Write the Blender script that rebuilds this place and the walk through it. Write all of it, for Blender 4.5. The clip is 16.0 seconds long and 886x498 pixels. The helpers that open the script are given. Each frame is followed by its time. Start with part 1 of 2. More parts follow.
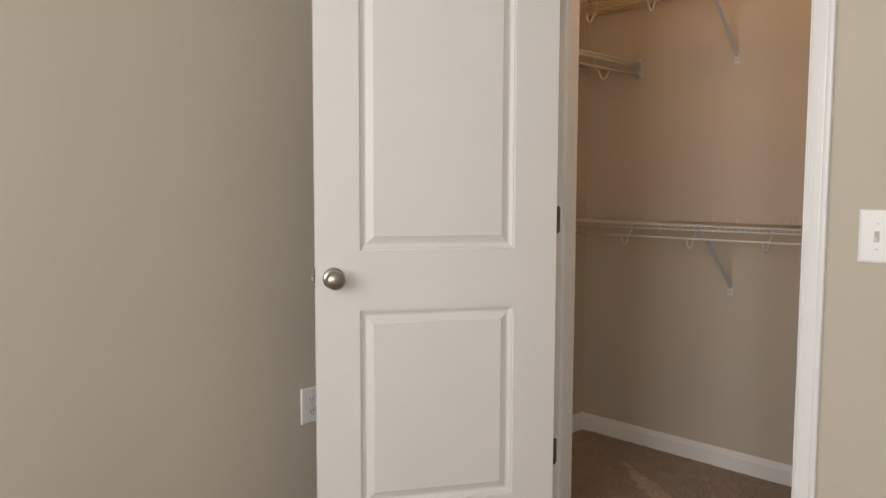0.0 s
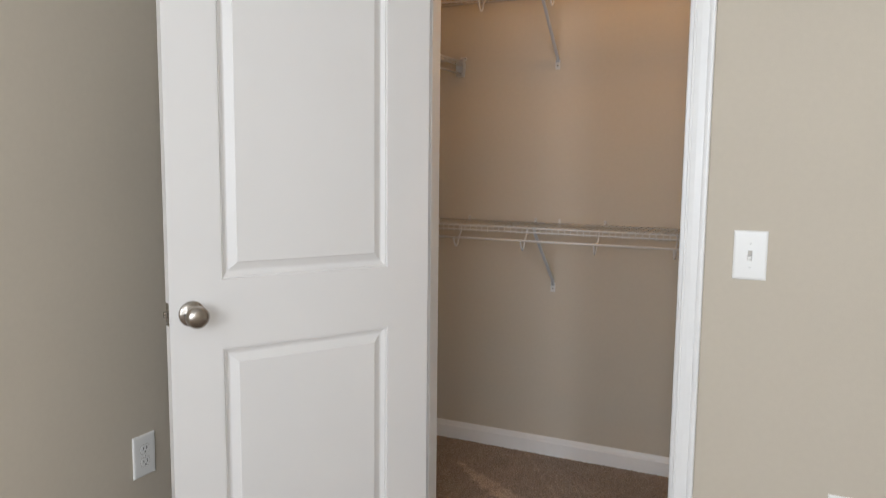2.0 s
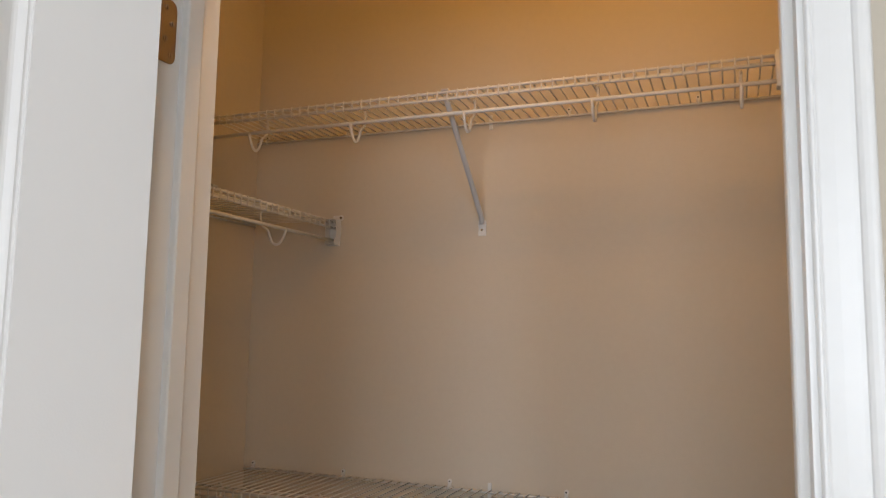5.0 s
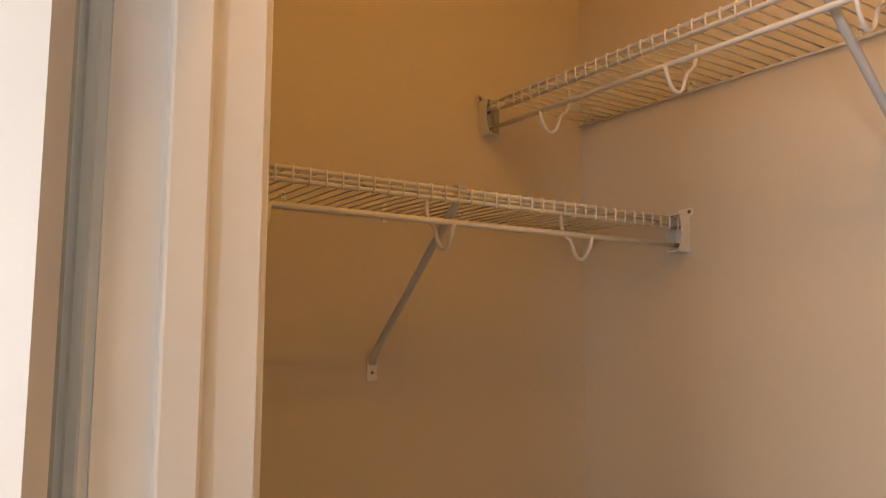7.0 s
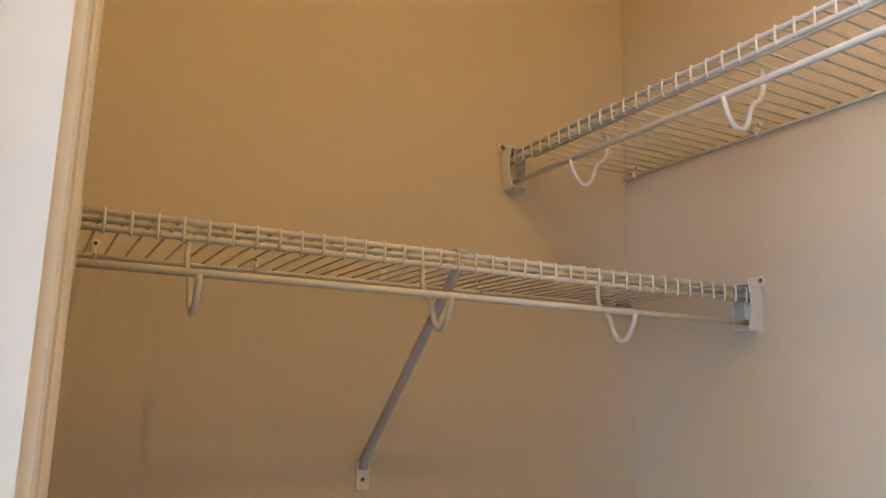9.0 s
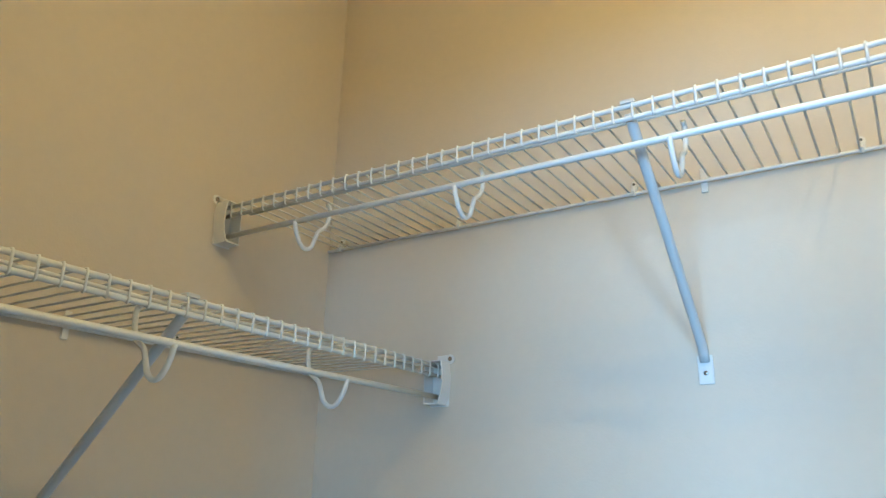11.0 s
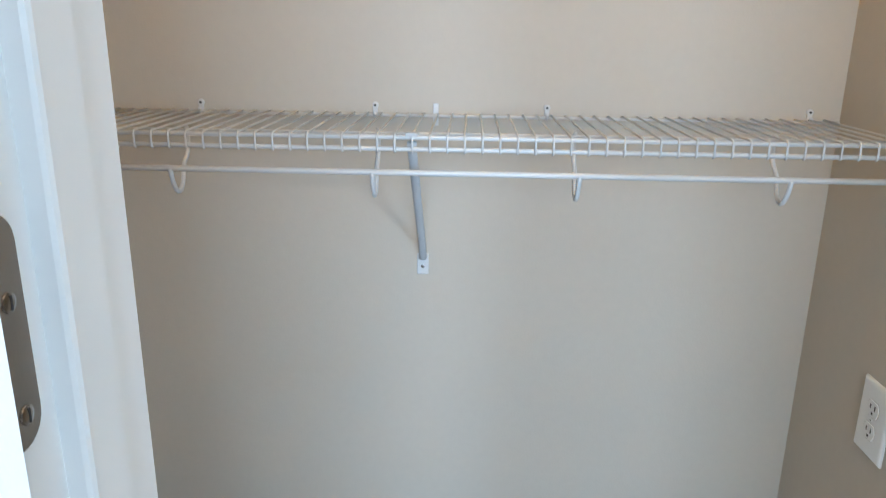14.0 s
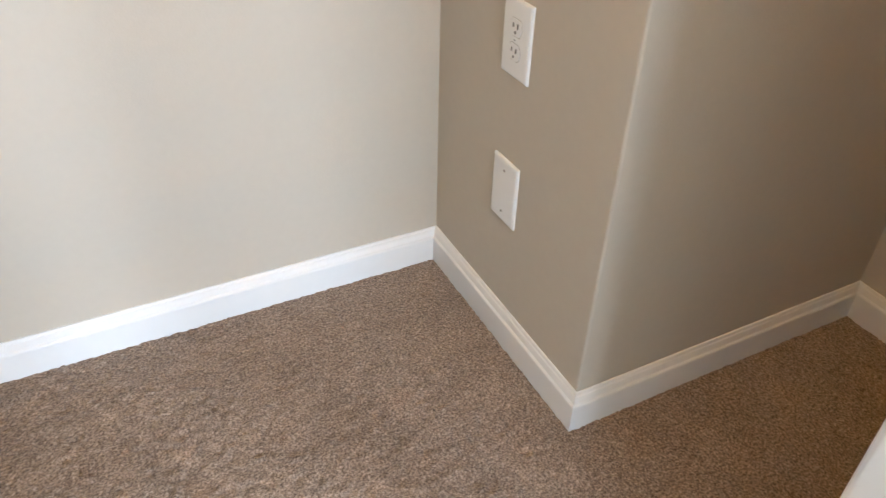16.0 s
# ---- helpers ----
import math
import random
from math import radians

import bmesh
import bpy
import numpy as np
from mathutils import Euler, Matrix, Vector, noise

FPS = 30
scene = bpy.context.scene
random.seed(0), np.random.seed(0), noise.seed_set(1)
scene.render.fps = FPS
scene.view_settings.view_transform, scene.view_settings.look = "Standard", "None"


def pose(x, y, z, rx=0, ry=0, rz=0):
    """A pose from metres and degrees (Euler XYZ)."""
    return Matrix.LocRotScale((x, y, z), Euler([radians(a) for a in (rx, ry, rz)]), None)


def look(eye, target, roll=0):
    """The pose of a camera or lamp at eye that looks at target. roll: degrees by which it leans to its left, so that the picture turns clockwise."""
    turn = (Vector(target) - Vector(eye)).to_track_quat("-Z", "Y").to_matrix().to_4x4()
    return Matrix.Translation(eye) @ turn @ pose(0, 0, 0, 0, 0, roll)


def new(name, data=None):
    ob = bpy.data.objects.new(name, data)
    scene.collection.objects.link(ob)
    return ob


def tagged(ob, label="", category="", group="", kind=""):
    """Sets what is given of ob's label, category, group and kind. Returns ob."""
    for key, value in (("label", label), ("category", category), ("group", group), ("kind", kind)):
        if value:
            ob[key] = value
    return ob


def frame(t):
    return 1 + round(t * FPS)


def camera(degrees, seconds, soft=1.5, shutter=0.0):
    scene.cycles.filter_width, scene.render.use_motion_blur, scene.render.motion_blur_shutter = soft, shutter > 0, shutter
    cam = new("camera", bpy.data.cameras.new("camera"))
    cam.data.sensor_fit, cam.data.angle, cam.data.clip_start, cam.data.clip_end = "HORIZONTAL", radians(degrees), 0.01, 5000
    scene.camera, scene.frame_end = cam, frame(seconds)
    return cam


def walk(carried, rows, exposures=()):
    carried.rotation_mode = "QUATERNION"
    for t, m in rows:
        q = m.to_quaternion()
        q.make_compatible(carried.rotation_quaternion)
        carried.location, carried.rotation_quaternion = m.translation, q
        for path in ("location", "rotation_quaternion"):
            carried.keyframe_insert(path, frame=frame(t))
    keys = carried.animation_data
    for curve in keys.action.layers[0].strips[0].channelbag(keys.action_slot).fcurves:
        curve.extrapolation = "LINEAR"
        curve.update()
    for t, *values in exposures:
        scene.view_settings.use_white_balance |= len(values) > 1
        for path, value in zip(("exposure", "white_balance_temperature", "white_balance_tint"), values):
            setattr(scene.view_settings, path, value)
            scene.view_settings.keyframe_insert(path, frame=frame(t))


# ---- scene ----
cam = camera(62.0, 16.0, soft=1.1, shutter=0.15)
PATH = [
    (0, (1.491, -1.922, 1.188), (0.069, -0.524, 1.032), 0.2),
    (0.5, (1.425, -1.996, 1.154), (0.235, -0.433, 0.779), 0.1),
    (1, (1.33, -2.123, 1.149), (0.323, -0.474, 0.634), 0.1),
    (1.5, (1.205, -2.114, 1.227), (0.31, -0.399, 0.72), 0.3),
    (2, (1.066, -2.007, 1.303), (0.218, -0.209, 1.079), 0.6),
    (2.5, (0.976, -1.905, 1.34), (0.194, -0.065, 1.322), 0.8),
    (3, (0.889, -1.749, 1.379), (0.243, 0.14, 1.501), 0.9),
    (3.5, (0.825, -1.537, 1.379), (0.286, 0.378, 1.588), 0.8),
    (3.7, (0.816, -1.421, 1.37), (0.299, 0.498, 1.598), 0.7),
    (5.8, (0.729, -0.421, 1.527), (-0.421, 1.204, 1.72), 0.5),
    (6, (0.734, -0.356, 1.532), (-0.548, 1.166, 1.731), 0.4),
    (6.5, (0.679, -0.211, 1.534), (-0.827, 1.089, 1.743), 0.3),
    (7, (0.622, -0.091, 1.554), (-1.027, 1.02, 1.768), 0.2),
    (7.5, (0.59, -0.042, 1.58), (-1.13, 0.95, 1.821), 0.2),
    (8, (0.545, 0.029, 1.601), (-1.193, 0.978, 1.885), 0.3),
    (8.2, (0.518, 0.058, 1.594), (-1.215, 1.009, 1.901), 0.4),
    (10.3, (0.416, 0.133, 1.617), (-1.13, 1.253, 2.213), 1.0),
    (10.5, (0.397, 0.107, 1.606), (-1.015, 1.384, 2.22), 1.1),
    (11, (0.375, 0.034, 1.571), (-0.655, 1.634, 2.188), 1.3),
    (11.5, (0.365, -0.039, 1.519), (-0.452, 1.698, 2.08), 1.2),
    (12, (0.366, -0.123, 1.472), (-0.397, 1.692, 1.827), 1.0),
    (12.5, (0.347, -0.183, 1.439), (-0.345, 1.692, 1.5), 0.5),
    (13, (0.297, -0.189, 1.323), (-0.12, 1.764, 1.208), 0.3),
    (13.5, (0.234, -0.199, 1.266), (0.069, 1.767, 0.943), 0.4),
    (14, (0.21, -0.218, 1.204), (0.148, 1.698, 0.633), 0.8),
    (14.5, (0.214, -0.222, 1.163), (0.205, 1.614, 0.37), 0.7),
    (15, (0.21, -0.212, 1.119), (0.322, 1.525, 0.134), 0.2),
    (15.5, (0.24, -0.141, 1.065), (0.641, 1.452, -0.075), 1.1),
    (16, (0.258, -0.082, 1.044), (0.994, 1.334, -0.162), 1.5),
]
EXPOSURES = [(0.0, -0.2, 7200, 17), (1.5, 0.0, 6500, 14), (2.5, -0.05, 6500, 14), (3.5, -0.15, 6400, 14), (5.8, 0.25, 6500, 14), (7.0, 0.5, 7550, 21), (8.0, 0.75, 6750, 14),
             (10.3, 1.2, 3850, -3), (11.0, 1.25, 3850, -10), (11.5, 1.2, 3950, -6), (12.5, 1.05, 4350, -5), (13.0, 1.0, 4600, -4), (13.5, 1.1, 4750, -1), (14.5, 1.15, 5150, 5), (15.5, 1.45, 5300, 7), (16.0, 1.7, 5650, 9)]
walk(cam, [(t, look(eye, target, roll)) for t, eye, target, roll in PATH], EXPOSURES)

# ---- plan, in metres ----
XL, XR, XF = -0.613, 0.871, 1.585      # closet: left wall, chase side, right wall
YW, YC, YB = 0.117, 0.582, 1.133       # closet: door wall, chase front, back wall
BX0, BX1, BY0 = -0.616, 3.2, -3.6      # bedroom: left, right, window wall
CEIL = 2.74
JL, JR, JT = 0.048, 0.811, 2.048       # clear opening between the jambs
BASE_H, BASE_T = 0.083, 0.014
# the second window is unseen, added to brighten the bedroom more than the closet
WINDOWS = ((-0.25, 1.55, 58.0), (2.3, 3.05, 36.0))  # x from, x to, daylight
SILL, HEAD = 0.75, 2.35

# ---- light ----
world = bpy.data.worlds.new("world")
scene.world = world
world.use_nodes = True
wn = world.node_tree
sky = wn.nodes.new("ShaderNodeTexSky")
sky.sky_type, sky.sun_disc, sky.sun_elevation, sky.sun_rotation = "NISHITA", False, radians(40), radians(20)
wn.links.new(sky.outputs[0], wn.nodes["Background"].inputs[0])
wn.nodes["Background"].inputs[1].default_value = 0.1


def lamp(name, kind, m, energy, colour, **settings):
    data = bpy.data.lights.new(name, kind)
    data.energy, data.color = energy, colour
    if kind == "AREA":
        data.shape, data.size, data.size_y = "RECTANGLE", settings["size"], settings["size_y"]
    if kind == "POINT":
        data.shadow_soft_size = settings["soft"]
    if kind == "SUN":
        data.angle = settings["angle"]
    ob = new(name, data)
    ob.matrix_world = m
    return ob


lamp("sun", "SUN", look((0, 0, 5), (0.6, -1.6, 3)), 1.0, (1.0, 0.95, 0.88), angle=radians(10))
# area lamp inside each opening; the second is only fill for the bedroom
for left, right, power in WINDOWS:
    mid = (left + right) / 2
    lamp("window_and_fill_light", "AREA", look((mid, BY0 + 0.02, 1.55), (mid, 0, 1.35)), power, (0.86, 0.94, 1.0), size=right - left - 0.1, size_y=HEAD - SILL - 0.1)
LAMP = (0.52, 0.27)
lamp("closet_bulb", "POINT", pose(LAMP[0], LAMP[1], CEIL - 0.16), 8.5, (1.0, 0.5, 0.10), soft=0.03)


# ---- materials ----
def material(name, colour, rough=0.5, metal=0.0, vary=0.0, vary_scale=3.0, grain=0.0, grain_scale=200.0, bump=0.0, bump_scale=300.0, spec=0.5):
    """A painted or plain surface: large and fine colour variation, fine relief."""
    m = bpy.data.materials.new(name)
    m.use_nodes = True
    t = m.node_tree
    b = t.nodes["Principled BSDF"]
    b.inputs["Roughness"].default_value, b.inputs["Metallic"].default_value = rough, metal
    b.inputs["Specular IOR Level"].default_value = spec
    co = t.nodes.new("ShaderNodeTexCoord")
    base = t.nodes.new("ShaderNodeRGB")
    base.outputs[0].default_value = (*colour, 1)
    out = base.outputs[0]
    for amount, scale in ((vary, vary_scale), (grain, grain_scale)):
        if amount:
            n = t.nodes.new("ShaderNodeTexNoise")
            n.inputs["Scale"].default_value, n.inputs["Detail"].default_value = scale, 4
            t.links.new(co.outputs["Object"], n.inputs["Vector"])
            r = t.nodes.new("ShaderNodeMapRange")
            r.inputs["From Min"].default_value, r.inputs["From Max"].default_value = 0.3, 0.7
            r.inputs["To Min"].default_value, r.inputs["To Max"].default_value = 1 - amount, 1 + amount
            t.links.new(n.outputs[0], r.inputs["Value"])
            x = t.nodes.new("ShaderNodeVectorMath")
            x.operation = "SCALE"
            t.links.new(out, x.inputs[0])
            t.links.new(r.outputs[0], x.inputs["Scale"])
            out = x.outputs[0]
    t.links.new(out, b.inputs["Base Color"])
    if bump:
        n = t.nodes.new("ShaderNodeTexNoise")
        n.inputs["Scale"].default_value, n.inputs["Detail"].default_value = bump_scale, 3
        t.links.new(co.outputs["Object"], n.inputs["Vector"])
        k = t.nodes.new("ShaderNodeBump")
        k.inputs["Strength"].default_value, k.inputs["Distance"].default_value = bump, 0.001
        t.links.new(n.outputs[0], k.inputs["Height"])
        t.links.new(k.outputs[0], b.inputs["Normal"])
    return m


def carpet_material():
    m = bpy.data.materials.new("carpet")
    m.use_nodes = True
    t = m.node_tree
    b = t.nodes["Principled BSDF"]
    b.inputs["Roughness"].default_value = 0.95
    b.inputs["Specular IOR Level"].default_value = 0.15
    b.inputs["Sheen Weight"].default_value = 0.25
    co = t.nodes.new("ShaderNodeTexCoord")

    def noise_at(scale, detail):
        n = t.nodes.new("ShaderNodeTexNoise")
        n.inputs["Scale"].default_value, n.inputs["Detail"].default_value = scale, detail
        n.inputs["Roughness"].default_value = 0.7
        t.links.new(co.outputs["Object"], n.inputs["Vector"])
        return n.outputs[0]
    ramp = t.nodes.new("ShaderNodeValToRGB")
    ramp.color_ramp.elements[0].position, ramp.color_ramp.elements[0].color = 0.34, (0.085, 0.056, 0.040, 1)
    ramp.color_ramp.elements[1].position, ramp.color_ramp.elements[1].color = 0.68, (0.62, 0.51, 0.415, 1)
    e = ramp.color_ramp.elements.new(0.5)
    e.color = (0.295, 0.22, 0.165, 1)
    t.links.new(noise_at(230, 5), ramp.inputs[0])
    wide = t.nodes.new("ShaderNodeMapRange")
    wide.inputs["From Min"].default_value, wide.inputs["From Max"].default_value = 0.3, 0.7
    wide.inputs["To Min"].default_value, wide.inputs["To Max"].default_value = 0.85, 1.15
    t.links.new(noise_at(9, 4), wide.inputs["Value"])
    nap = t.nodes.new("ShaderNodeAttribute")
    nap.attribute_name = "nap"
    mul = t.nodes.new("ShaderNodeMath")
    mul.operation = "MULTIPLY"
    t.links.new(wide.outputs[0], mul.inputs[0])
    t.links.new(nap.outputs["Fac"], mul.inputs[1])
    x = t.nodes.new("ShaderNodeVectorMath")
    x.operation = "SCALE"
    t.links.new(ramp.outputs[0], x.inputs[0])
    t.links.new(mul.outputs[0], x.inputs["Scale"])
    t.links.new(x.outputs[0], b.inputs["Base Color"])
    k = t.nodes.new("ShaderNodeBump")
    k.inputs["Strength"].default_value, k.inputs["Distance"].default_value = 0.9, 0.004
    t.links.new(noise_at(420, 4), k.inputs["Height"])
    t.links.new(k.outputs[0], b.inputs["Normal"])
    return m


WALL = material("wall_paint", (0.545, 0.49, 0.405), 0.75, vary=0.02, vary_scale=1.7, grain=0.012, grain_scale=60, bump=0.25, bump_scale=260, spec=0.3)
CEILING = material("ceiling_paint", (0.78, 0.77, 0.74), 0.9, vary=0.02, grain=0.03, grain_scale=90, bump=0.5, bump_scale=120, spec=0.2)
TRIM = material("trim_paint", (0.80, 0.80, 0.79), 0.32, vary=0.015, vary_scale=6, grain=0.01, grain_scale=40, bump=0.08, bump_scale=60)
DOOR = material("door_paint", (0.78, 0.765, 0.745), 0.42, vary=0.015, vary_scale=3, bump=0.12, bump_scale=420)
PLASTIC = material("white_plastic", (0.82, 0.82, 0.80), 0.28, vary=0.01, vary_scale=30)
VINYL = material("vinyl_coated_wire", (0.64, 0.635, 0.62), 0.42, vary=0.02, vary_scale=14, bump=0.05, bump_scale=200)
STEEL = material("painted_steel", (0.50, 0.505, 0.51), 0.4, vary=0.03, vary_scale=20, bump=0.05)
NICKEL = material("satin_nickel", (0.40, 0.365, 0.325), 0.27, metal=1.0, vary=0.05, vary_scale=40, bump=0.06, bump_scale=500)
DARK = material("dark_slot", (0.03, 0.028, 0.026), 0.6)
GREY = material("grey_toggle", (0.45, 0.42, 0.38), 0.4)
CARPET = carpet_material()
GLOBE = material("frosted_glass", (0.8, 0.78, 0.72), 0.5)
gb = GLOBE.node_tree.nodes["Principled BSDF"]
gb.inputs["Emission Color"].default_value, gb.inputs["Emission Strength"].default_value = (1.0, 0.55, 0.2, 1), 1.5
GLASS = material("window_glass", (0.95, 0.97, 0.97), 0.02)
GLASS.node_tree.nodes["Principled BSDF"].inputs["Transmission Weight"].default_value = 1.0
GRASS = material("lawn", (0.06, 0.09, 0.03), 0.9, vary=0.2, vary_scale=0.3, grain=0.2, grain_scale=8)


# ---- building helpers ----
def mesh_of(name, bm, mat, smooth=False):
    me = bpy.data.meshes.new(name)
    bmesh.ops.recalc_face_normals(bm, faces=bm.faces)
    if smooth:
        for f in bm.faces:
            f.smooth = True
    bm.to_mesh(me)
    bm.free()
    me.materials.append(mat)
    return me


def part(name, bm, mat, parent, label="", smooth=False, at=None):
    """One mesh object under a thing or a part. bm: a bmesh, or a mesh to share."""
    me = mesh_of(name, bm, mat, smooth) if isinstance(bm, bmesh.types.BMesh) else bm
    ob = new(name, me)
    ob.parent = parent
    if at is not None:
        ob.matrix_basis = at
    return tagged(ob, label) if label else ob


def thing(name, m, label, category, group="", kind=""):
    ob = new(name)
    ob.empty_display_size = 0.05
    ob.matrix_world = m
    return tagged(ob, label, category, group, kind)


def setting(name, bm, mat, label, category, smooth=False):
    return tagged(new(name, mesh_of(name, bm, mat, smooth)), label, category, kind="structure")


def box(bm, x0, x1, y0, y1, z0, z1, bevel=0.0, segments=2):
    made = bmesh.ops.create_cube(bm, size=1, matrix=Matrix.Translation(((x0 + x1) / 2, (y0 + y1) / 2, (z0 + z1) / 2))
                                 @ Matrix.Diagonal((x1 - x0, y1 - y0, z1 - z0, 1)))
    if bevel:
        edges = list({e for v in made["verts"] for e in v.link_edges})
        bmesh.ops.bevel(bm, geom=edges, offset=bevel, segments=segments, affect="EDGES", profile=0.5)
    return bm


def boxes(*rows, bevel=0.0):
    bm = bmesh.new()
    for row in rows:
        box(bm, *row, bevel=bevel)
    return bm


def disc(bm, radius, depth, m, n=20, r2=None):
    bmesh.ops.create_cone(bm, cap_ends=True, segments=n, radius1=radius, radius2=radius if r2 is None else r2, depth=depth, matrix=m)
    return bm


def tube(path, radius, n=8, bm=None, flat=1.0):
    """A round (or flattened) wire along a line of points, with closed ends."""
    bm = bm or bmesh.new()
    pts = [Vector(p) for p in path]
    rings = []
    up = Vector((1, 0, 0)) if abs((pts[-1] - pts[0]).normalized().x) < 0.9 else Vector((0, 1, 0))
    for i, p in enumerate(pts):
        way = (pts[min(i + 1, len(pts) - 1)] - pts[max(i - 1, 0)]).normalized()
        a = (up - way * up.dot(way)).normalized()
        b = way.cross(a)
        rings.append([bm.verts.new(p + radius * (math.cos(k * math.tau / n) * a + flat * math.sin(k * math.tau / n) * b)) for k in range(n)])
    for r, s in zip(rings, rings[1:]):
        for k in range(n):
            bm.faces.new((r[k], r[(k + 1) % n], s[(k + 1) % n], s[k]))
    bm.faces.new(rings[0][::-1])
    bm.faces.new(rings[-1])
    return bm


def smooth_line(points, steps=5):
    """Catmull-Rom through the points."""
    p = [Vector(q) for q in points]
    p = [2 * p[0] - p[1]] + p + [2 * p[-1] - p[-2]]
    out = []
    for a, b, c, d in zip(p, p[1:], p[2:], p[3:]):
        for i in range(steps):
            t = i / steps
            out.append(0.5 * (2 * b + (c - a) * t + (2 * a - 5 * b + 4 * c - d) * t * t + (3 * b - a - 3 * c + d) * t ** 3))
    return out + [p[-2]]


def lathe(profile, bm=None, n=28):
    """Turn (radius, height) pairs round the z axis."""
    bm = bm or bmesh.new()
    rings = [[bm.verts.new((r * math.cos(k * math.tau / n), r * math.sin(k * math.tau / n), z)) for k in range(n)] for r, z in profile]
    for r, s in zip(rings, rings[1:]):
        for k in range(n):
            bm.faces.new((r[k], r[(k + 1) % n], s[(k + 1) % n], s[k]))
    bm.faces.new(rings[0][::-1])
    bm.faces.new(rings[-1])
    return bm


def sweep(profile, path, place):
    """A moulding: profile points (offset to the left of the path, height), mitred along a plane path; place maps (u, v, height) to space."""
    bm = bmesh.new()
    pts = [Vector(p) for p in path]
    rings = []
    for i, p in enumerate(pts):
        ways = [(b - a).normalized() for a, b in zip(pts, pts[1:])]
        before, after = ways[max(i - 1, 0)], ways[min(i, len(ways) - 1)]
        n0, n1 = Vector((-before.y, before.x)), Vector((-after.y, after.x))
        mid = (n0 + n1).normalized()
        mid /= mid.dot(n0)
        rings.append([bm.verts.new(place(p.x + mid.x * a, p.y + mid.y * a, h)) for a, h in profile])
    n = len(profile)
    for r, s in zip(rings, rings[1:]):
        for k in range(n):
            bm.faces.new((r[k], r[(k + 1) % n], s[(k + 1) % n], s[k]))
    bm.faces.new(rings[0][::-1])
    bm.faces.new(rings[-1])
    return bm


# ---- the large structure ----
def carpet_floor():
    """Cut-pile carpet: one sheet, its pile uneven where the walk passes close."""
    rng = np.random.default_rng(4)
    fx, fy = np.arange(-0.72, 1.63, 0.0048), np.arange(-1.35, 1.32, 0.0048)
    xs = np.concatenate([[-0.8], fx, np.linspace(1.7, 3.3, 9)])
    ys = np.concatenate([np.linspace(-3.7, -1.4, 12), fy, [1.4]])
    gx, gy = np.meshgrid(xs, ys)
    z = rng.normal(0, 0.0007, gx.shape)
    for _ in range(2):
        soft = rng.normal(0, 0.0009, gx.shape)
        soft[1:-1, 1:-1] = (soft[:-2, 1:-1] + soft[2:, 1:-1] + soft[1:-1, :-2] + soft[1:-1, 2:] + soft[1:-1, 1:-1]) / 2.4
        z += soft
    z = np.clip(z, -0.006, 0.005)
    # strokes that the vacuum cleaner left in the pile
    nap = np.ones(gx.shape)
    strokes = [((-0.25, 0.90), (0.42, 0.52), (0.05, 0.62), 1.42), ((0.42, 0.53), (0.72, 0.42), (0.05, 0.5), 1.24),
               ((0.05, 0.58), (-0.12, 0.30), (0.22, 0.38), 1.25), ((0.1, 1.0), (0.36, 0.62), (0.22, 0.82), 1.22),
               ((-0.5, 0.55), (-0.1, 0.35), (-0.42, 0.42), 1.12), ((0.15, -0.05), (0.8, -0.3), (0.1, -0.18), 1.13),
               ((0.2, -0.5), (1.3, -0.85), (0.2, -0.72), 1.1), ((0.5, 0.9), (0.8, 0.4), (0.55, 0.35), 0.9)]
    for a, b, c, k in strokes:
        side = [(q[0] - p[0]) * (gy - p[1]) - (q[1] - p[1]) * (gx - p[0]) for p, q in ((a, b), (b, c), (c, a))]
        wobble = 0.006 * np.sin(gx * 61) * np.cos(gy * 47)
        inside = np.all([s + wobble > 0 for s in side], axis=0) | np.all([s + wobble < 0 for s in side], axis=0)
        nap = np.where(inside, nap * k, nap)
    nap *= rng.normal(1, 0.07, gx.shape).clip(0.7, 1.3)
    h, w = gx.shape
    me = bpy.data.meshes.new("floor")
    me.vertices.add(h * w)
    me.vertices.foreach_set("co", np.stack([gx, gy, z], -1).ravel())
    i = (np.arange(h - 1)[:, None] * w + np.arange(w - 1)).ravel()
    quads = np.stack([i, i + 1, i + w + 1, i + w], -1)
    me.loops.add(quads.size)
    me.loops.foreach_set("vertex_index", quads.ravel())
    me.polygons.add(len(quads))
    me.polygons.foreach_set("loop_start", np.arange(len(quads)) * 4)
    me.update(calc_edges=True)
    me.attributes.new("nap", "FLOAT", "POINT").data.foreach_set("value", nap.ravel())
    me.materials.append(CARPET)
    return tagged(new("floor", me), "flecked beige-brown cut-pile carpet with vacuum strokes", "carpet", kind="structure")


carpet_floor()
PAINT = "matt beige painted drywall wall"
setting("wall_door", boxes((-0.80, JL - 0.019, 0, YW, -0.02, CEIL), (JR + 0.019, 3.3, 0, YW, -0.02, CEIL),
                           (JL - 0.019, JR + 0.019, 0, YW, JT + 0.019, CEIL)), WALL, "beige painted wall with the closet doorway through it", "wall")
setting("wall_west", boxes((BX0 - 0.1, BX0, BY0 - 0.1, -0.0005, -0.02, CEIL)), WALL, PAINT + " of the bedroom", "wall")
setting("wall_east", boxes((BX1, BX1 + 0.1, BY0 - 0.1, -0.0005, -0.02, CEIL)), WALL, PAINT + " of the bedroom", "wall")
edges = [BX0] + [x for w in WINDOWS for x in w[:2]] + [BX1]
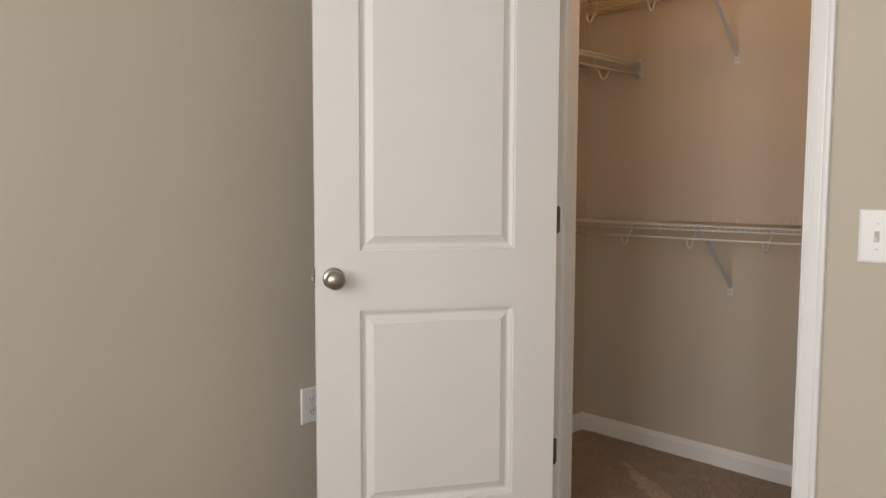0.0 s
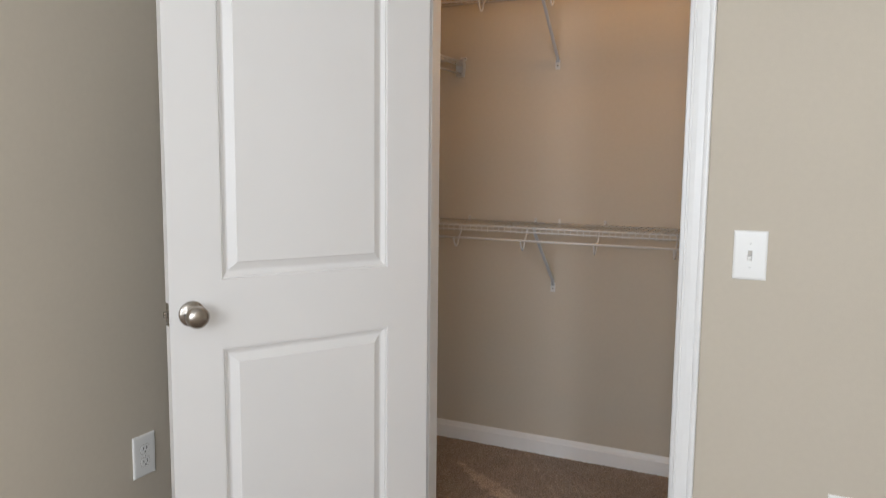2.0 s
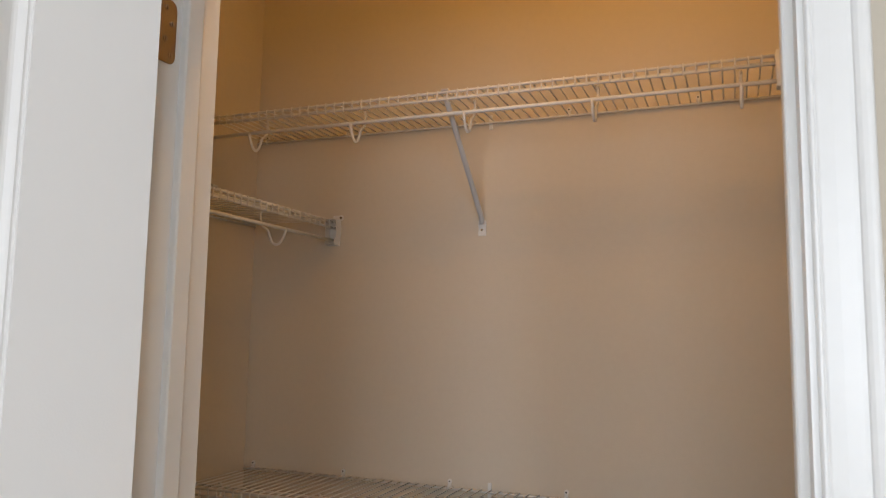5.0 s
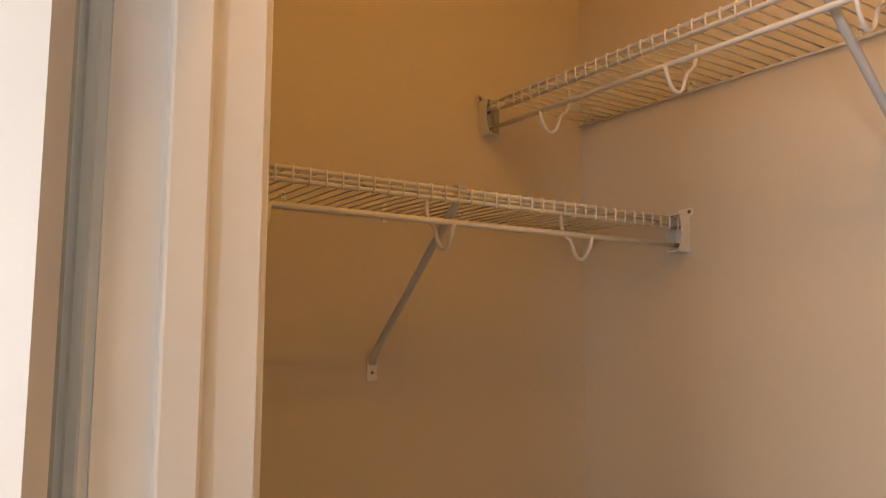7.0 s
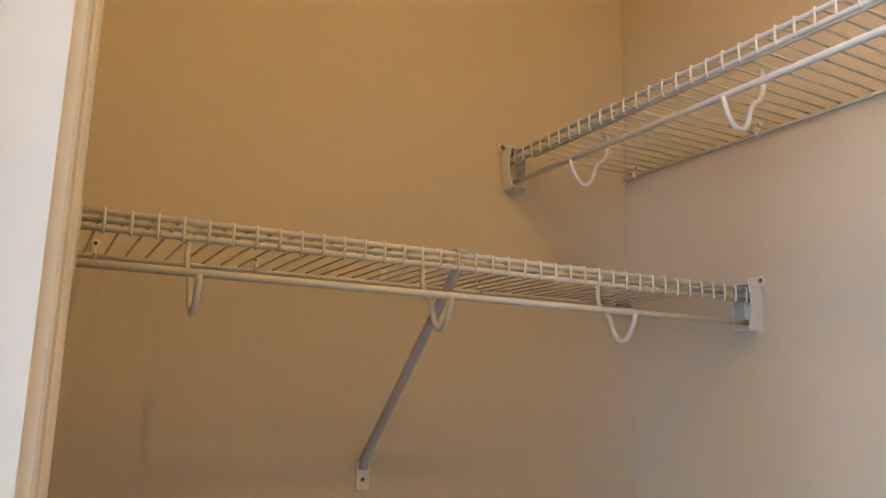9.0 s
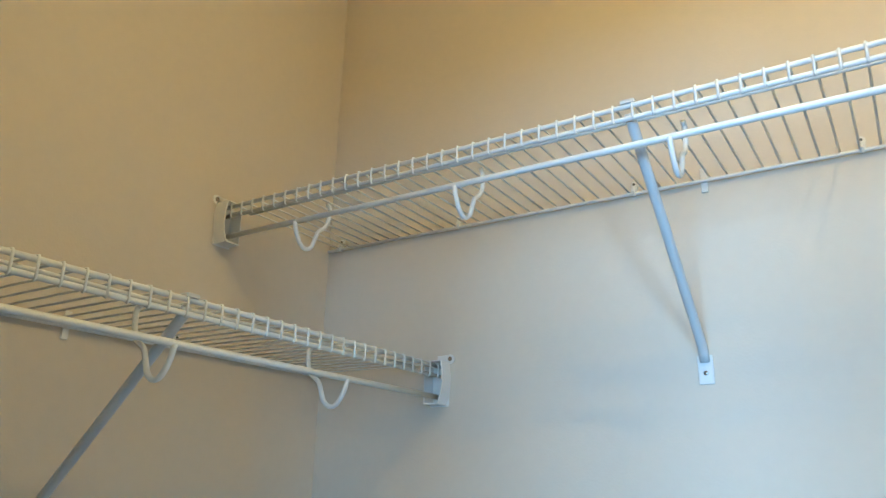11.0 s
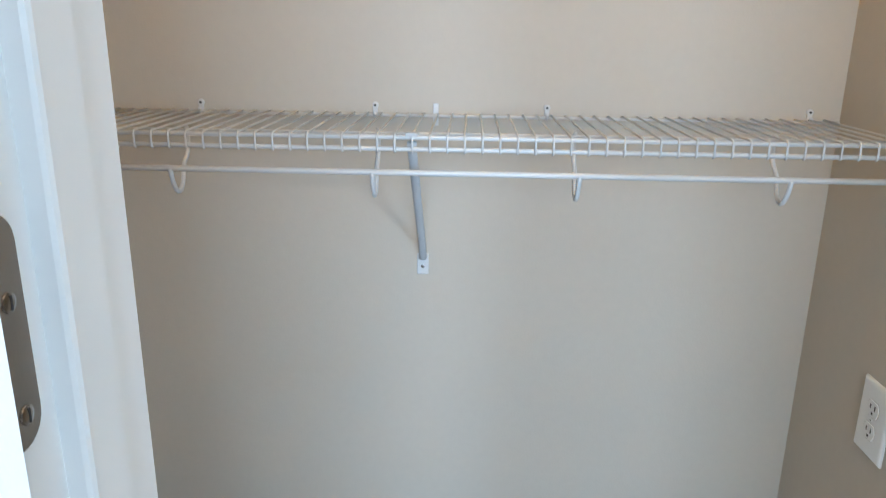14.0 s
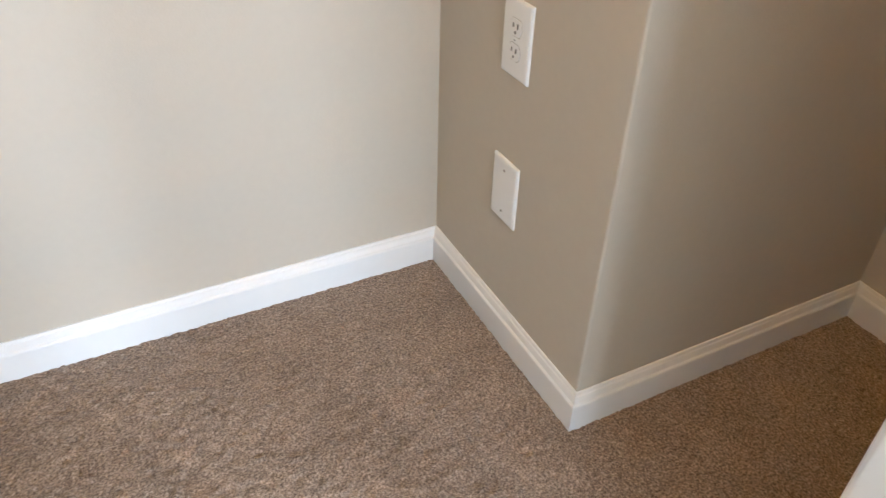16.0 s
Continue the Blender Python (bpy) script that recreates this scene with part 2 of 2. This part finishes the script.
setting("wall_window", boxes(*[(x0, x1, BY0 - 0.1, BY0, SILL, HEAD) for x0, x1 in zip(edges[::2], edges[1::2])],
                             (BX0, BX1, BY0 - 0.1, BY0, -0.02, SILL), (BX0, BX1, BY0 - 0.1, BY0, HEAD, CEIL)), WALL,
        "beige painted bedroom wall with a window opening and a second one added for light", "wall")
setting("wall_closet_west", boxes((XL - 0.1, XL, YW + 0.0005, YB + 0.1, -0.02, CEIL)), WALL, PAINT + " inside the closet", "wall")
setting("wall_closet_north", boxes((XL, XR, YB, YB + 0.1, -0.02, CEIL)), WALL, PAINT + " behind the closet shelves", "wall")
setting("wall_chase", box(bmesh.new(), XR, XF + 0.1, YC, YB + 0.1, -0.02, CEIL, bevel=0.004), WALL, "beige painted boxed-in chase with a square corner", "wall")
setting("wall_closet_east", boxes((XF, XF + 0.1, YW + 0.0005, YC - 0.0005, -0.02, CEIL)), WALL, PAINT + " at the closet's end", "wall")
setting("ceiling", boxes((-0.9, 3.4, BY0 - 0.2, YB + 0.2, CEIL, CEIL + 0.1)), CEILING, "white painted ceiling", "ceiling")
setting("ground", boxes((-200, 200, -400, -3.9, -0.5, -0.3)), GRASS, "green lawn outside the window", "lawn")


def baseboard(path):
    top = BASE_H
    profile = [(0, -0.015), (BASE_T, -0.015), (BASE_T, top - 0.026), (BASE_T - 0.001, top - 0.022), (BASE_T - 0.004, top - 0.019), (BASE_T - 0.0055, top - 0.012),
               (BASE_T - 0.007, top - 0.007), (BASE_T - 0.009, top - 0.005), (BASE_T - 0.010, top - 0.001), (BASE_T - 0.011, top), (0, top)]
    return setting("baseboard", sweep(profile, path, lambda u, v, h: (u, v, h)), TRIM, "white painted moulded wooden baseboard above the carpet", "baseboard")


CAS_W, CAS_R = 0.053, 0.006
baseboard([(JL - CAS_R - CAS_W - 0.0005, -0.0), (BX0, 0.0), (BX0, BY0), (BX1, BY0), (BX1, 0.0), (JR + CAS_R + CAS_W + 0.0005, 0.0)])
baseboard([(JR + CAS_R + CAS_W + 0.0005, YW), (XF, YW), (XF, YC), (XR, YC), (XR, YB), (XL, YB), (XL, YW), (JL - CAS_R - CAS_W - 0.0005, YW)])


# ---- doorway: jambs, stops, casings ----
def jambs():
    setting("door_jamb", boxes((JL - 0.019, JL, -0.0005, YW + 0.0005, 0.0, JT), (JR, JR + 0.019, -0.0005, YW + 0.0005, 0.0, JT),
                               (JL - 0.019, JR + 0.019, -0.0005, YW + 0.0005, JT, JT + 0.019)), TRIM, "white painted door jamb lining the doorway", "door frame")
    y0, y1, d = 0.040, 0.074, 0.011
    profile = [(0, y0), (d - 0.003, y0), (d - 0.001, y0 + 0.001), (d, y0 + 0.003), (d, y1 - 0.004), (d - 0.002, y1 - 0.001), (d - 0.005, y1), (0, y1)]
    path = [(JR, 0.0), (JR, JT), (JL, JT), (JL, 0.0)]
    setting("door_stop", sweep(profile, path, lambda u, v, h: (u, h, v)), TRIM, "white painted door stop strip along the jamb", "door stop")


def casing(y, sign, name, label):
    w = CAS_W
    shape = [(0, 0), (0, 0.007), (0.002, 0.009), (0.004, 0.009), (0.006, 0.0075), (0.008, 0.0085), (0.020, 0.0105), (0.034, 0.0115), (0.0375, 0.011),
             (0.0385, 0.0135), (0.042, 0.0155), (0.046, 0.0165), (w - 0.004, 0.0165), (w - 0.0015, 0.0155), (w, 0.013), (w, 0)]
    x0, x1, top = JL - CAS_R, JR + CAS_R, JT + CAS_R - 0.001
    path = [(x0, 0.0), (x0, top), (x1, top), (x1, 0.0)]
    setting(name, sweep(shape, path, lambda u, v, h: (u, y + sign * h, v)), TRIM, label, "door casing")


jambs()
casing(0.0, -1, "door_casing", "white painted moulded casing around the closet doorway")
casing(YW, 1, "door_casing", "white painted moulded casing on the closet side")


# ---- the door leaf ----
DOOR_W, DOOR_T, DOOR_Z0, DOOR_Z1 = 0.750, 0.035, 0.011, 2.045
DOOR_POSE = pose(JL + 0.007, -0.024, 0, 0, 0, -120.5)
PANELS = [(0.138, 0.620, 0.231, 0.834), (0.138, 0.620, 1.012, 1.925)]
HINGE_Z = (0.33, 1.098, 1.860)


def door_slab():
    """A moulded leaf: stiles and rails round two raised panels, alike on both faces."""
    bm = bmesh.new()
    steps = [(0, 0), (0.0010, 0.0070), (0.0036, 0.0072), (0.0062, 0.0060), (0.009, 0.0084), (0.015, 0.0120), (0.0185, 0.0125), (0.021, 0.0122), (0.040, 0.0042), (0.0415, 0.0022), (0.043, 0.0020)]
    for y, inward in ((0.006, 1), (0.006 + DOOR_T, -1)):
        xs = [0, PANELS[0][0], PANELS[0][1], DOOR_W]
        zs = [DOOR_Z0, PANELS[0][2], PANELS[0][3], PANELS[1][2], PANELS[1][3], DOOR_Z1]
        grid = [[bm.verts.new((x, y, z)) for x in xs] for z in zs]
        for j in range(5):
            for i in range(3):
                corners = (grid[j][i], grid[j][i + 1], grid[j + 1][i + 1], grid[j + 1][i])
                if i == 1 and j in (1, 3):
                    x0, x1, z0, z1 = xs[1], xs[2], zs[j], zs[j + 1]
                    ring = list(corners)
                    for inset, depth in steps[1:]:
                        nxt = [bm.verts.new((x, y + inward * depth, z)) for x, z in ((x0 + inset, z0 + inset), (x1 - inset, z0 + inset), (x1 - inset, z1 - inset), (x0 + inset, z1 - inset))]
                        for k in range(4):
                            bm.faces.new((ring[k], ring[(k + 1) % 4], nxt[(k + 1) % 4], nxt[k]))
                        ring = nxt
                    bm.faces.new(ring)
                else:
                    bm.faces.new(corners)
    bm.edges.ensure_lookup_table()
    rim = [e for e in bm.edges if e.is_boundary]
    bmesh.ops.bridge_loops(bm, edges=rim)
    return bm


def knob(parent, y, side):
    turn = Matrix.Translation((0.697, y, 0.932)) @ pose(0, 0, 0, -90 * side, 0, 0)
    body = lathe([(0.0322, 0.0), (0.0325, 0.002), (0.031, 0.005), (0.026, 0.0075), (0.016, 0.009), (0.0125, 0.012), (0.012, 0.024), (0.014, 0.029), (0.021, 0.034),
                  (0.0265, 0.041), (0.0285, 0.049), (0.0275, 0.056), (0.023, 0.062), (0.015, 0.0655), (0.005, 0.0668)], n=36)
    k = part("door_knob", body, NICKEL, parent, "satin nickel round door knob", smooth=True, at=turn)
    part("key_hole", disc(bmesh.new(), 0.0022, 0.001, pose(0.019, 0, 0.0084)), DARK, k)
    return k


def hinge_leaf(width, height, x):
    """A rounded plate in the yz plane."""
    bm = bmesh.new()
    r, pts = 0.012, []
    for cy, cz, a0 in ((width - r, height / 2 - r, 0), (width - r, -height / 2 + r, -90)):
        arc = [(cy + r * math.cos(radians(a0 + 90 - 90 * k / 5)), cz + r * math.sin(radians(a0 + 90 - 90 * k / 5))) for k in range(6)]
        pts += arc
    pts += [(0, -height / 2), (0, height / 2)]
    front = [bm.verts.new((x + 0.0014, y, z)) for y, z in pts]
    back = [bm.verts.new((x, y, z)) for y, z in pts]
    bm.faces.new(front)
    bm.faces.new(back[::-1])
    for k in range(len(pts)):
        bm.faces.new((front[k], back[k], back[(k + 1) % len(pts)], front[(k + 1) % len(pts)]))
    return bm


def screw(parent, at, mat=NICKEL, r=0.004):
    bm = lathe([(r, 0), (r * 0.95, 0.0006), (r * 0.5, 0.0011), (r * 0.1, 0.0012)], n=14)
    s = part("screw", bm, mat, parent, at=at)
    part("screw_slot", boxes((-r * 0.7, r * 0.7, -0.0004, 0.0004, 0.0008, 0.0014)), DARK, s)
    return s


def door():
    leaf = thing("door_1", DOOR_POSE, "open white two-panel moulded door with a satin nickel knob", "door", kind="structure")
    slab = door_slab()
    part("door_slab", slab, DOOR, leaf)
    knob(leaf, 0.006 + DOOR_T, 1)
    knob(leaf, 0.006, -1)
    latch = part("latch_plate", box(bmesh.new(), DOOR_W - 0.0003, DOOR_W + 0.0012, 0.011, 0.036, 0.904, 0.961, bevel=0.0005), NICKEL, leaf, "satin nickel latch plate")
    part("latch_bolt", boxes((DOOR_W + 0.001, DOOR_W + 0.010, 0.017, 0.030, 0.924, 0.940), bevel=0.002), NICKEL, latch)
    for z in HINGE_Z:
        h = part("hinge", hinge_leaf(0.032, 0.089, -0.0012), NICKEL, leaf, "satin nickel hinge", at=pose(0, 0.006, z))
        for k in range(5):
            part("knuckle", disc(bmesh.new(), 0.0062, 0.0168, pose(-0.001, -0.006, (k - 2) * 0.0178), n=16), NICKEL, h)
        for k in (-1, 1):
            part("hinge_pin", disc(bmesh.new(), 0.0045, 0.004, pose(-0.001, -0.006, k * 0.0465), n=16, r2=0.003), NICKEL, h)
    return leaf


door()
for z in HINGE_Z:
    plate = tagged(new("hinge_plate", mesh_of("hinge_plate", hinge_leaf(0.048, 0.089, 0.0), NICKEL)), "satin nickel hinge plate screwed to the jamb", "hinge", "hinge plates on the jamb")
    plate.matrix_world = pose(JL + 0.0006, -0.020, z)
    for dy, dz in ((0.028, 0.032), (0.039, 0.012), (0.028, -0.012), (0.039, -0.032)):
        screw(plate, pose(0.0014, dy, dz, 0, 90, 0))
strike = tagged(new("strike_plate", mesh_of("strike_plate", box(bmesh.new(), JR - 0.0016, JR - 0.0002, 0.008, 0.036, 0.904, 0.961, bevel=0.0005), NICKEL)),
                "satin nickel strike plate on the jamb", "strike plate")
part("strike_hole", boxes((JR - 0.0021, JR - 0.0012, 0.014, 0.030, 0.920, 0.945)), DARK, strike)


# ---- wall plates: local x across, z up, y out of the wall towards the room ----
PW, PH = 0.080, 0.125


def plate_mesh():
    bm = bmesh.new()
    rings = []
    for inset, y in ((0.0, 0.0), (0.0, 0.003), (0.0015, 0.0048), (0.004, 0.0058), (0.008, 0.0062)):
        x, z = PW / 2 - inset, PH / 2 - inset
        rings.append([bm.verts.new(p) for p in ((-x, y, -z), (x, y, -z), (x, y, z), (-x, y, z))])
    for r, s in zip(rings, rings[1:]):
        for k in range(4):
            bm.faces.new((r[k], r[(k + 1) % 4], s[(k + 1) % 4], s[k]))
    bm.faces.new(rings[-1])
    bm.faces.new(rings[0][::-1])
    return bm


FACE = pose(0, 0, 0, -90, 0, 0)


def light_switch(m):
    t = thing("light_switch", m, "white toggle light switch on the beige bedroom wall", "light switch")
    part("cover_plate", plate_mesh(), PLASTIC, t)
    part("toggle_slot", boxes((-0.0052, 0.0052, 0.006, 0.0068, -0.0122, 0.0122)), GREY, t)
    part("toggle", box(bmesh.new(), -0.0042, 0.0042, -0.004, 0.004, 0.0, 0.0105, bevel=0.0015), PLASTIC, t, at=pose(0, 0.0062, -0.004, -115, 0, 0))
    for z in (-0.030, 0.030):
        screw(t, pose(0, 0.0061, z) @ FACE, PLASTIC, 0.0032)


def outlet(m, label):
    t = thing("power_outlet", m, label, "power outlet", "duplex power outlets")
    part("cover_plate", plate_mesh(), PLASTIC, t)
    screw(t, pose(0, 0.0061, 0) @ FACE, PLASTIC, 0.003)
    for z in (-0.0195, 0.0195):
        bm = bmesh.new()
        ring = []
        for k in range(28):
            a = k * math.tau / 28
            ring.append((0.0172 * math.cos(a), max(-0.0138, min(0.0138, 0.0172 * math.sin(a)))))
        lo, hi = [bm.verts.new((x, 0.0055, zz)) for x, zz in ring], [bm.verts.new((x * 0.97, 0.0074, zz * 0.97)) for x, zz in ring]
        for k in range(28):
            bm.faces.new((lo[k], lo[(k + 1) % 28], hi[(k + 1) % 28], hi[k]))
        bm.faces.new(hi)
        gap = bmesh.new()
        g = [gap.verts.new((x * 1.05, 0.0064, zz * 1.06)) for x, zz in ring]
        gap.faces.new(g)
        r = part("receptacle", bm, PLASTIC, t, at=pose(0, 0, z))
        part("receptacle_gap", gap, GREY, r)
        for x, h in ((-0.0063, 0.0042), (0.0063, 0.0034)):
            part("slot", boxes((x - 0.0014, x + 0.0014, 0.0070, 0.0078, 0.0032 - h, 0.0032 + h)), DARK, r)
        part("ground_hole", disc(bmesh.new(), 0.0024, 0.0008, pose(0, 0.0074, -0.0075) @ FACE, n=12), DARK, r)


def blank_plate(m):
    t = thing("blank_plate", m, "blank white cover plate low on the closet chase wall", "cover plate")
    part("cover_plate", plate_mesh(), PLASTIC, t)
    for z in (-0.042, 0.042):
        screw(t, pose(0, 0.0061, z) @ FACE, GREY, 0.003)


light_switch(pose(0.9785, 0, 1.0865, 0, 0, 180))
outlet(pose(1.230, 0, 0.4365, 0, 0, 180), "white duplex power outlet on the beige bedroom wall")
outlet(pose(BX0, -0.492, 0.4485, 0, 0, -90), "white duplex power outlet beside the open door")
outlet(pose(XR, 0.860, 0.613, 0, 0, 90), "white duplex power outlet on the closet chase wall")
blank_plate(pose(XR, 0.860, 0.334, 0, 0, 90))


# ---- wire shelves: local x along the wall, y from the wall to the front, z from the deck ----
DEPTH, PITCH = 0.288, 0.0254


def wall_clip_mesh():
    bm = lathe([(0.0062, 0), (0.0062, 0.003), (0.004, 0.0045), (0.001, 0.005)], n=14)
    bmesh.ops.transform(bm, matrix=pose(0, 0, 0.013) @ FACE, verts=bm.verts)
    box(bm, -0.0045, 0.0045, 0, 0.005, -0.004, 0.012, bevel=0.001, segments=1)
    tube([(0, 0.003, -0.004), (0, 0.009, -0.0055), (0, 0.0125, -0.001), (0, 0.011, 0.004)], 0.0032, 6, bm)
    return mesh_of("wall_clip", bm, VINYL)


def end_cap_mesh():
    """A plastic socket, open towards the shelf, that holds the front rails and the rod against an end wall; its wall side is x = 0.
    The front face bulges, the foot is closed, and an ear with a screw hole stands above the back."""
    bm = bmesh.new()
    y0, y1, z0, z1, d, w = DEPTH - 0.022, DEPTH + 0.013, -0.070, 0.008, 0.030, 0.0024
    box(bm, 0, w, y0 - 0.004, y1, z0 - 0.002, z1 + 0.002, bevel=0.001, segments=1)
    rows = []
    for k in range(9):
        a = k / 8
        z = z1 - 0.004 + (z0 - z1 + 0.004) * a
        y = y1 + 0.0035 * math.sin(math.pi * min(a * 1.25, 1.0)) - 0.005 * max(0.0, a - 0.8) / 0.2
        rows.append([bm.verts.new(p) for p in ((w, y - w, z), (d, y - w, z), (d, y, z), (w, y, z))])
    for p, q in zip(rows, rows[1:]):
        for k in range(4):
            bm.faces.new((p[k], p[(k + 1) % 4], q[(k + 1) % 4], q[k]))
    bm.faces.new(rows[0][::-1])
    bm.faces.new(rows[-1])
    box(bm, w, d, y0, y0 + w, z0, z1 - 0.012, bevel=0.0008, segments=1)
    box(bm, w, d, y0 + w, y1 - 0.0052, z0, z0 + w)
    box(bm, w, d, y0 + 0.004, y1 - w - 0.002, z1 - 0.005, z1 - 0.003)
    ear = disc(bmesh.new(), 0.0085, 0.0024, pose(0.0012, DEPTH + 0.014, z1 + 0.002, 0, 90, 0), n=18)
    box(ear, 0, w, DEPTH - 0.012, DEPTH + 0.014, z1 - 0.004, z1 + 0.0095, bevel=0.0006, segments=1)
    me = bpy.data.meshes.new("ear")
    ear.to_mesh(me)
    ear.free()
    bm.from_mesh(me)
    bpy.data.meshes.remove(me)
    return mesh_of("end_cap", bm, VINYL)


def wire_shelf(name, m, length, hooks, clips, braces, foot, label):
    t = thing(name, m, label, "wire shelf", "wire closet shelves")
    lip = -0.021
    r = 0.0017
    wire = mesh_of("deck_wire", tube([(0, 0.006, 0), (0, DEPTH - 0.004, 0.0), (0, DEPTH + 0.0035, -0.001), (0, DEPTH + 0.0047, -0.005), (0, DEPTH + 0.0045, lip - 0.002),
                                      (0, DEPTH + 0.001, lip - 0.0045)], r, 6), VINYL, smooth=True)
    n = int((length - 0.012) / PITCH)
    first = (length - (n - 1) * PITCH) / 2
    for k in range(n):
        part("deck_wire", wire, VINYL, t, at=pose(first + k * PITCH, 0, 0))

    def rail(kind, y, z, radius, gap=0.004, say=""):
        part(kind, tube([(gap, y, z), (length / 2, y, z), (length - gap, y, z)], radius, 10), VINYL, t, say, smooth=True)
    rail("back_rail", 0.0075, -0.0040, 0.0030)
    rail("middle_rail", DEPTH * 0.86, -0.0044, 0.0030, 0.030)
    rail("front_rail", DEPTH, -0.0040, 0.0035)
    rail("lip_rail", DEPTH, lip, 0.0035)
    rail("hanging_rod", DEPTH - 0.004, -0.0565, 0.0046, say="white hanging rod")
    shape = [(0, DEPTH - 0.001, -0.0575), (0, DEPTH - 0.006, -0.074), (0, DEPTH - 0.017, -0.091), (0, DEPTH - 0.030, -0.0965), (0, DEPTH - 0.043, -0.089), (0, DEPTH - 0.050, -0.074),
             (0, DEPTH - 0.057, -0.058), (0, DEPTH - 0.072, -0.047), (0, DEPTH - 0.080, -0.031), (0, DEPTH - 0.081, -0.010), (0, DEPTH - 0.074, -0.003)]
    hook = mesh_of("rod_hook", tube(smooth_line(shape, 3), 0.0036, 8), VINYL, smooth=True)
    for x in hooks:
        part("rod_hook", hook, VINYL, t, at=pose(x, 0, 0))
    clip = wall_clip_mesh()
    for x in clips:
        c = part("wall_clip", clip, VINYL, t, at=pose(x, 0, 0))
        part("clip_hole", disc(bmesh.new(), 0.0022, 0.001, pose(0, 0.0052, 0.013) @ FACE, n=10), DARK, c)
    cap = end_cap_mesh()
    for side in (0, 1):
        c = part("end_cap", cap, VINYL, t, "white plastic end bracket", at=pose(0.0002, 0, 0) if side == 0 else Matrix.Translation((length - 0.0002, 0, 0)) @ Matrix.Diagonal((-1, 1, 1, 1)))
        part("cap_screw", lathe([(0.0042, 0), (0.004, 0.0008), (0.0024, 0.0014), (0.0008, 0.0015)], n=14), NICKEL, c, at=pose(0.0024, DEPTH + 0.014, 0.0105, 0, 90, 0))
    for x in braces:
        b = part("brace", tube([(x, DEPTH - 0.004, -0.012), (x, DEPTH - 0.010, -0.022), (x, 0.018, foot + 0.036), (x, 0.008, foot + 0.024), (x, 0.004, foot + 0.010)], 0.0072, 12, flat=0.8), STEEL, t,
                 "grey-white steel brace", smooth=True)
        part("brace_foot", box(bmesh.new(), x - 0.011, x + 0.011, 0.0, 0.0035, foot - 0.022, foot + 0.020, bevel=0.0014), VINYL, b)
        part("brace_hook", box(bmesh.new(), x - 0.009, x + 0.009, DEPTH - 0.010, DEPTH + 0.006, -0.002, 0.0035, bevel=0.0012), STEEL, b)
        screw(b, pose(x, 0.0035, foot - 0.006) @ FACE, NICKEL, 0.0036)
        part("brace_anchor", box(bmesh.new(), x - 0.027, x - 0.017, 0.0, 0.004, -0.022, 0.018, bevel=0.001), VINYL, b)
    return t


def back_x(*xs):
    return [XR - x for x in xs]


BACK_LEN = XR - XL
wire_shelf("wire_shelf", pose(XR, YB, 2.033, 0, 0, 180), BACK_LEN, back_x(-0.433, -0.131, 0.170, 0.470, 0.775), back_x(-0.576, -0.295, 0.036, 0.360, 0.680), back_x(0.123), -0.291,
           "white vinyl-coated wire shelf high on the back wall")
wire_shelf("wire_shelf", pose(XR, YB, 1.058, 0, 0, 180), BACK_LEN, back_x(-0.533, -0.230, 0.070, 0.373, 0.677), back_x(-0.579, -0.279, 0.040, 0.350, 0.816), back_x(0.128), -0.285,
           "white vinyl-coated wire shelf at waist height on the back wall")
LEFT_LEN = YB - YW
wire_shelf("wire_shelf", pose(XL, YB, 1.777, 0, 0, -90), LEFT_LEN, [YB - y for y in (0.873, 0.568, 0.264)], [YB - y for y in (1.085, 0.785, 0.395, 0.180)], [YB - 0.580], -0.300,
           "white vinyl-coated wire shelf on the closet side wall")


# ---- closet ceiling lamp, bedroom window and an added second one ----
cl = thing("ceiling_lamp", pose(LAMP[0], LAMP[1], CEIL), "small warm flush ceiling lamp in the closet", "ceiling lamp")
part("lamp_base", lathe([(0.06, 0), (0.06, -0.012), (0.045, -0.03), (0.02, -0.034)]), TRIM, cl, smooth=True)
part("bulb", lathe([(0.013, -0.034), (0.014, -0.05), (0.024, -0.068), (0.03, -0.085), (0.026, -0.1), (0.012, -0.11)]), GLOBE, cl, "glowing warm bulb", smooth=True)

for k, (x0, x1, power) in enumerate(WINDOWS):
    win = thing("window_" + str(k + 1), pose(0, 0, 0), "unseen white framed window with daylight behind it", "window", kind="structure")
    y0, y1, z0, z1, mid = BY0 - 0.08, BY0 - 0.02, SILL, HEAD, (SILL + HEAD) / 2
    part("window_frame", boxes((x0, x0 + 0.05, y0, y1, z0, z1), (x1 - 0.05, x1, y0, y1, z0, z1), (x0 + 0.05, x1 - 0.05, y0, y1, z0, z0 + 0.05),
                               (x0 + 0.05, x1 - 0.05, y0, y1, z1 - 0.05, z1), (x0 + 0.05, x1 - 0.05, y0, y1, mid - 0.02, mid + 0.02)), TRIM, win)
    for a, b in ((z0 + 0.05, mid - 0.02), (mid + 0.02, z1 - 0.05)):
        pane = part("pane", boxes((x0 + 0.05, x1 - 0.05, BY0 - 0.053, BY0 - 0.047, a, b)), GLASS, win)
        pane.visible_shadow = False
    part("window_sill", boxes((x0 - 0.04, x1 + 0.04, BY0 - 0.0195, BY0 + 0.03, z0 - 0.025, z0 - 0.0005), bevel=0.003), TRIM, win)
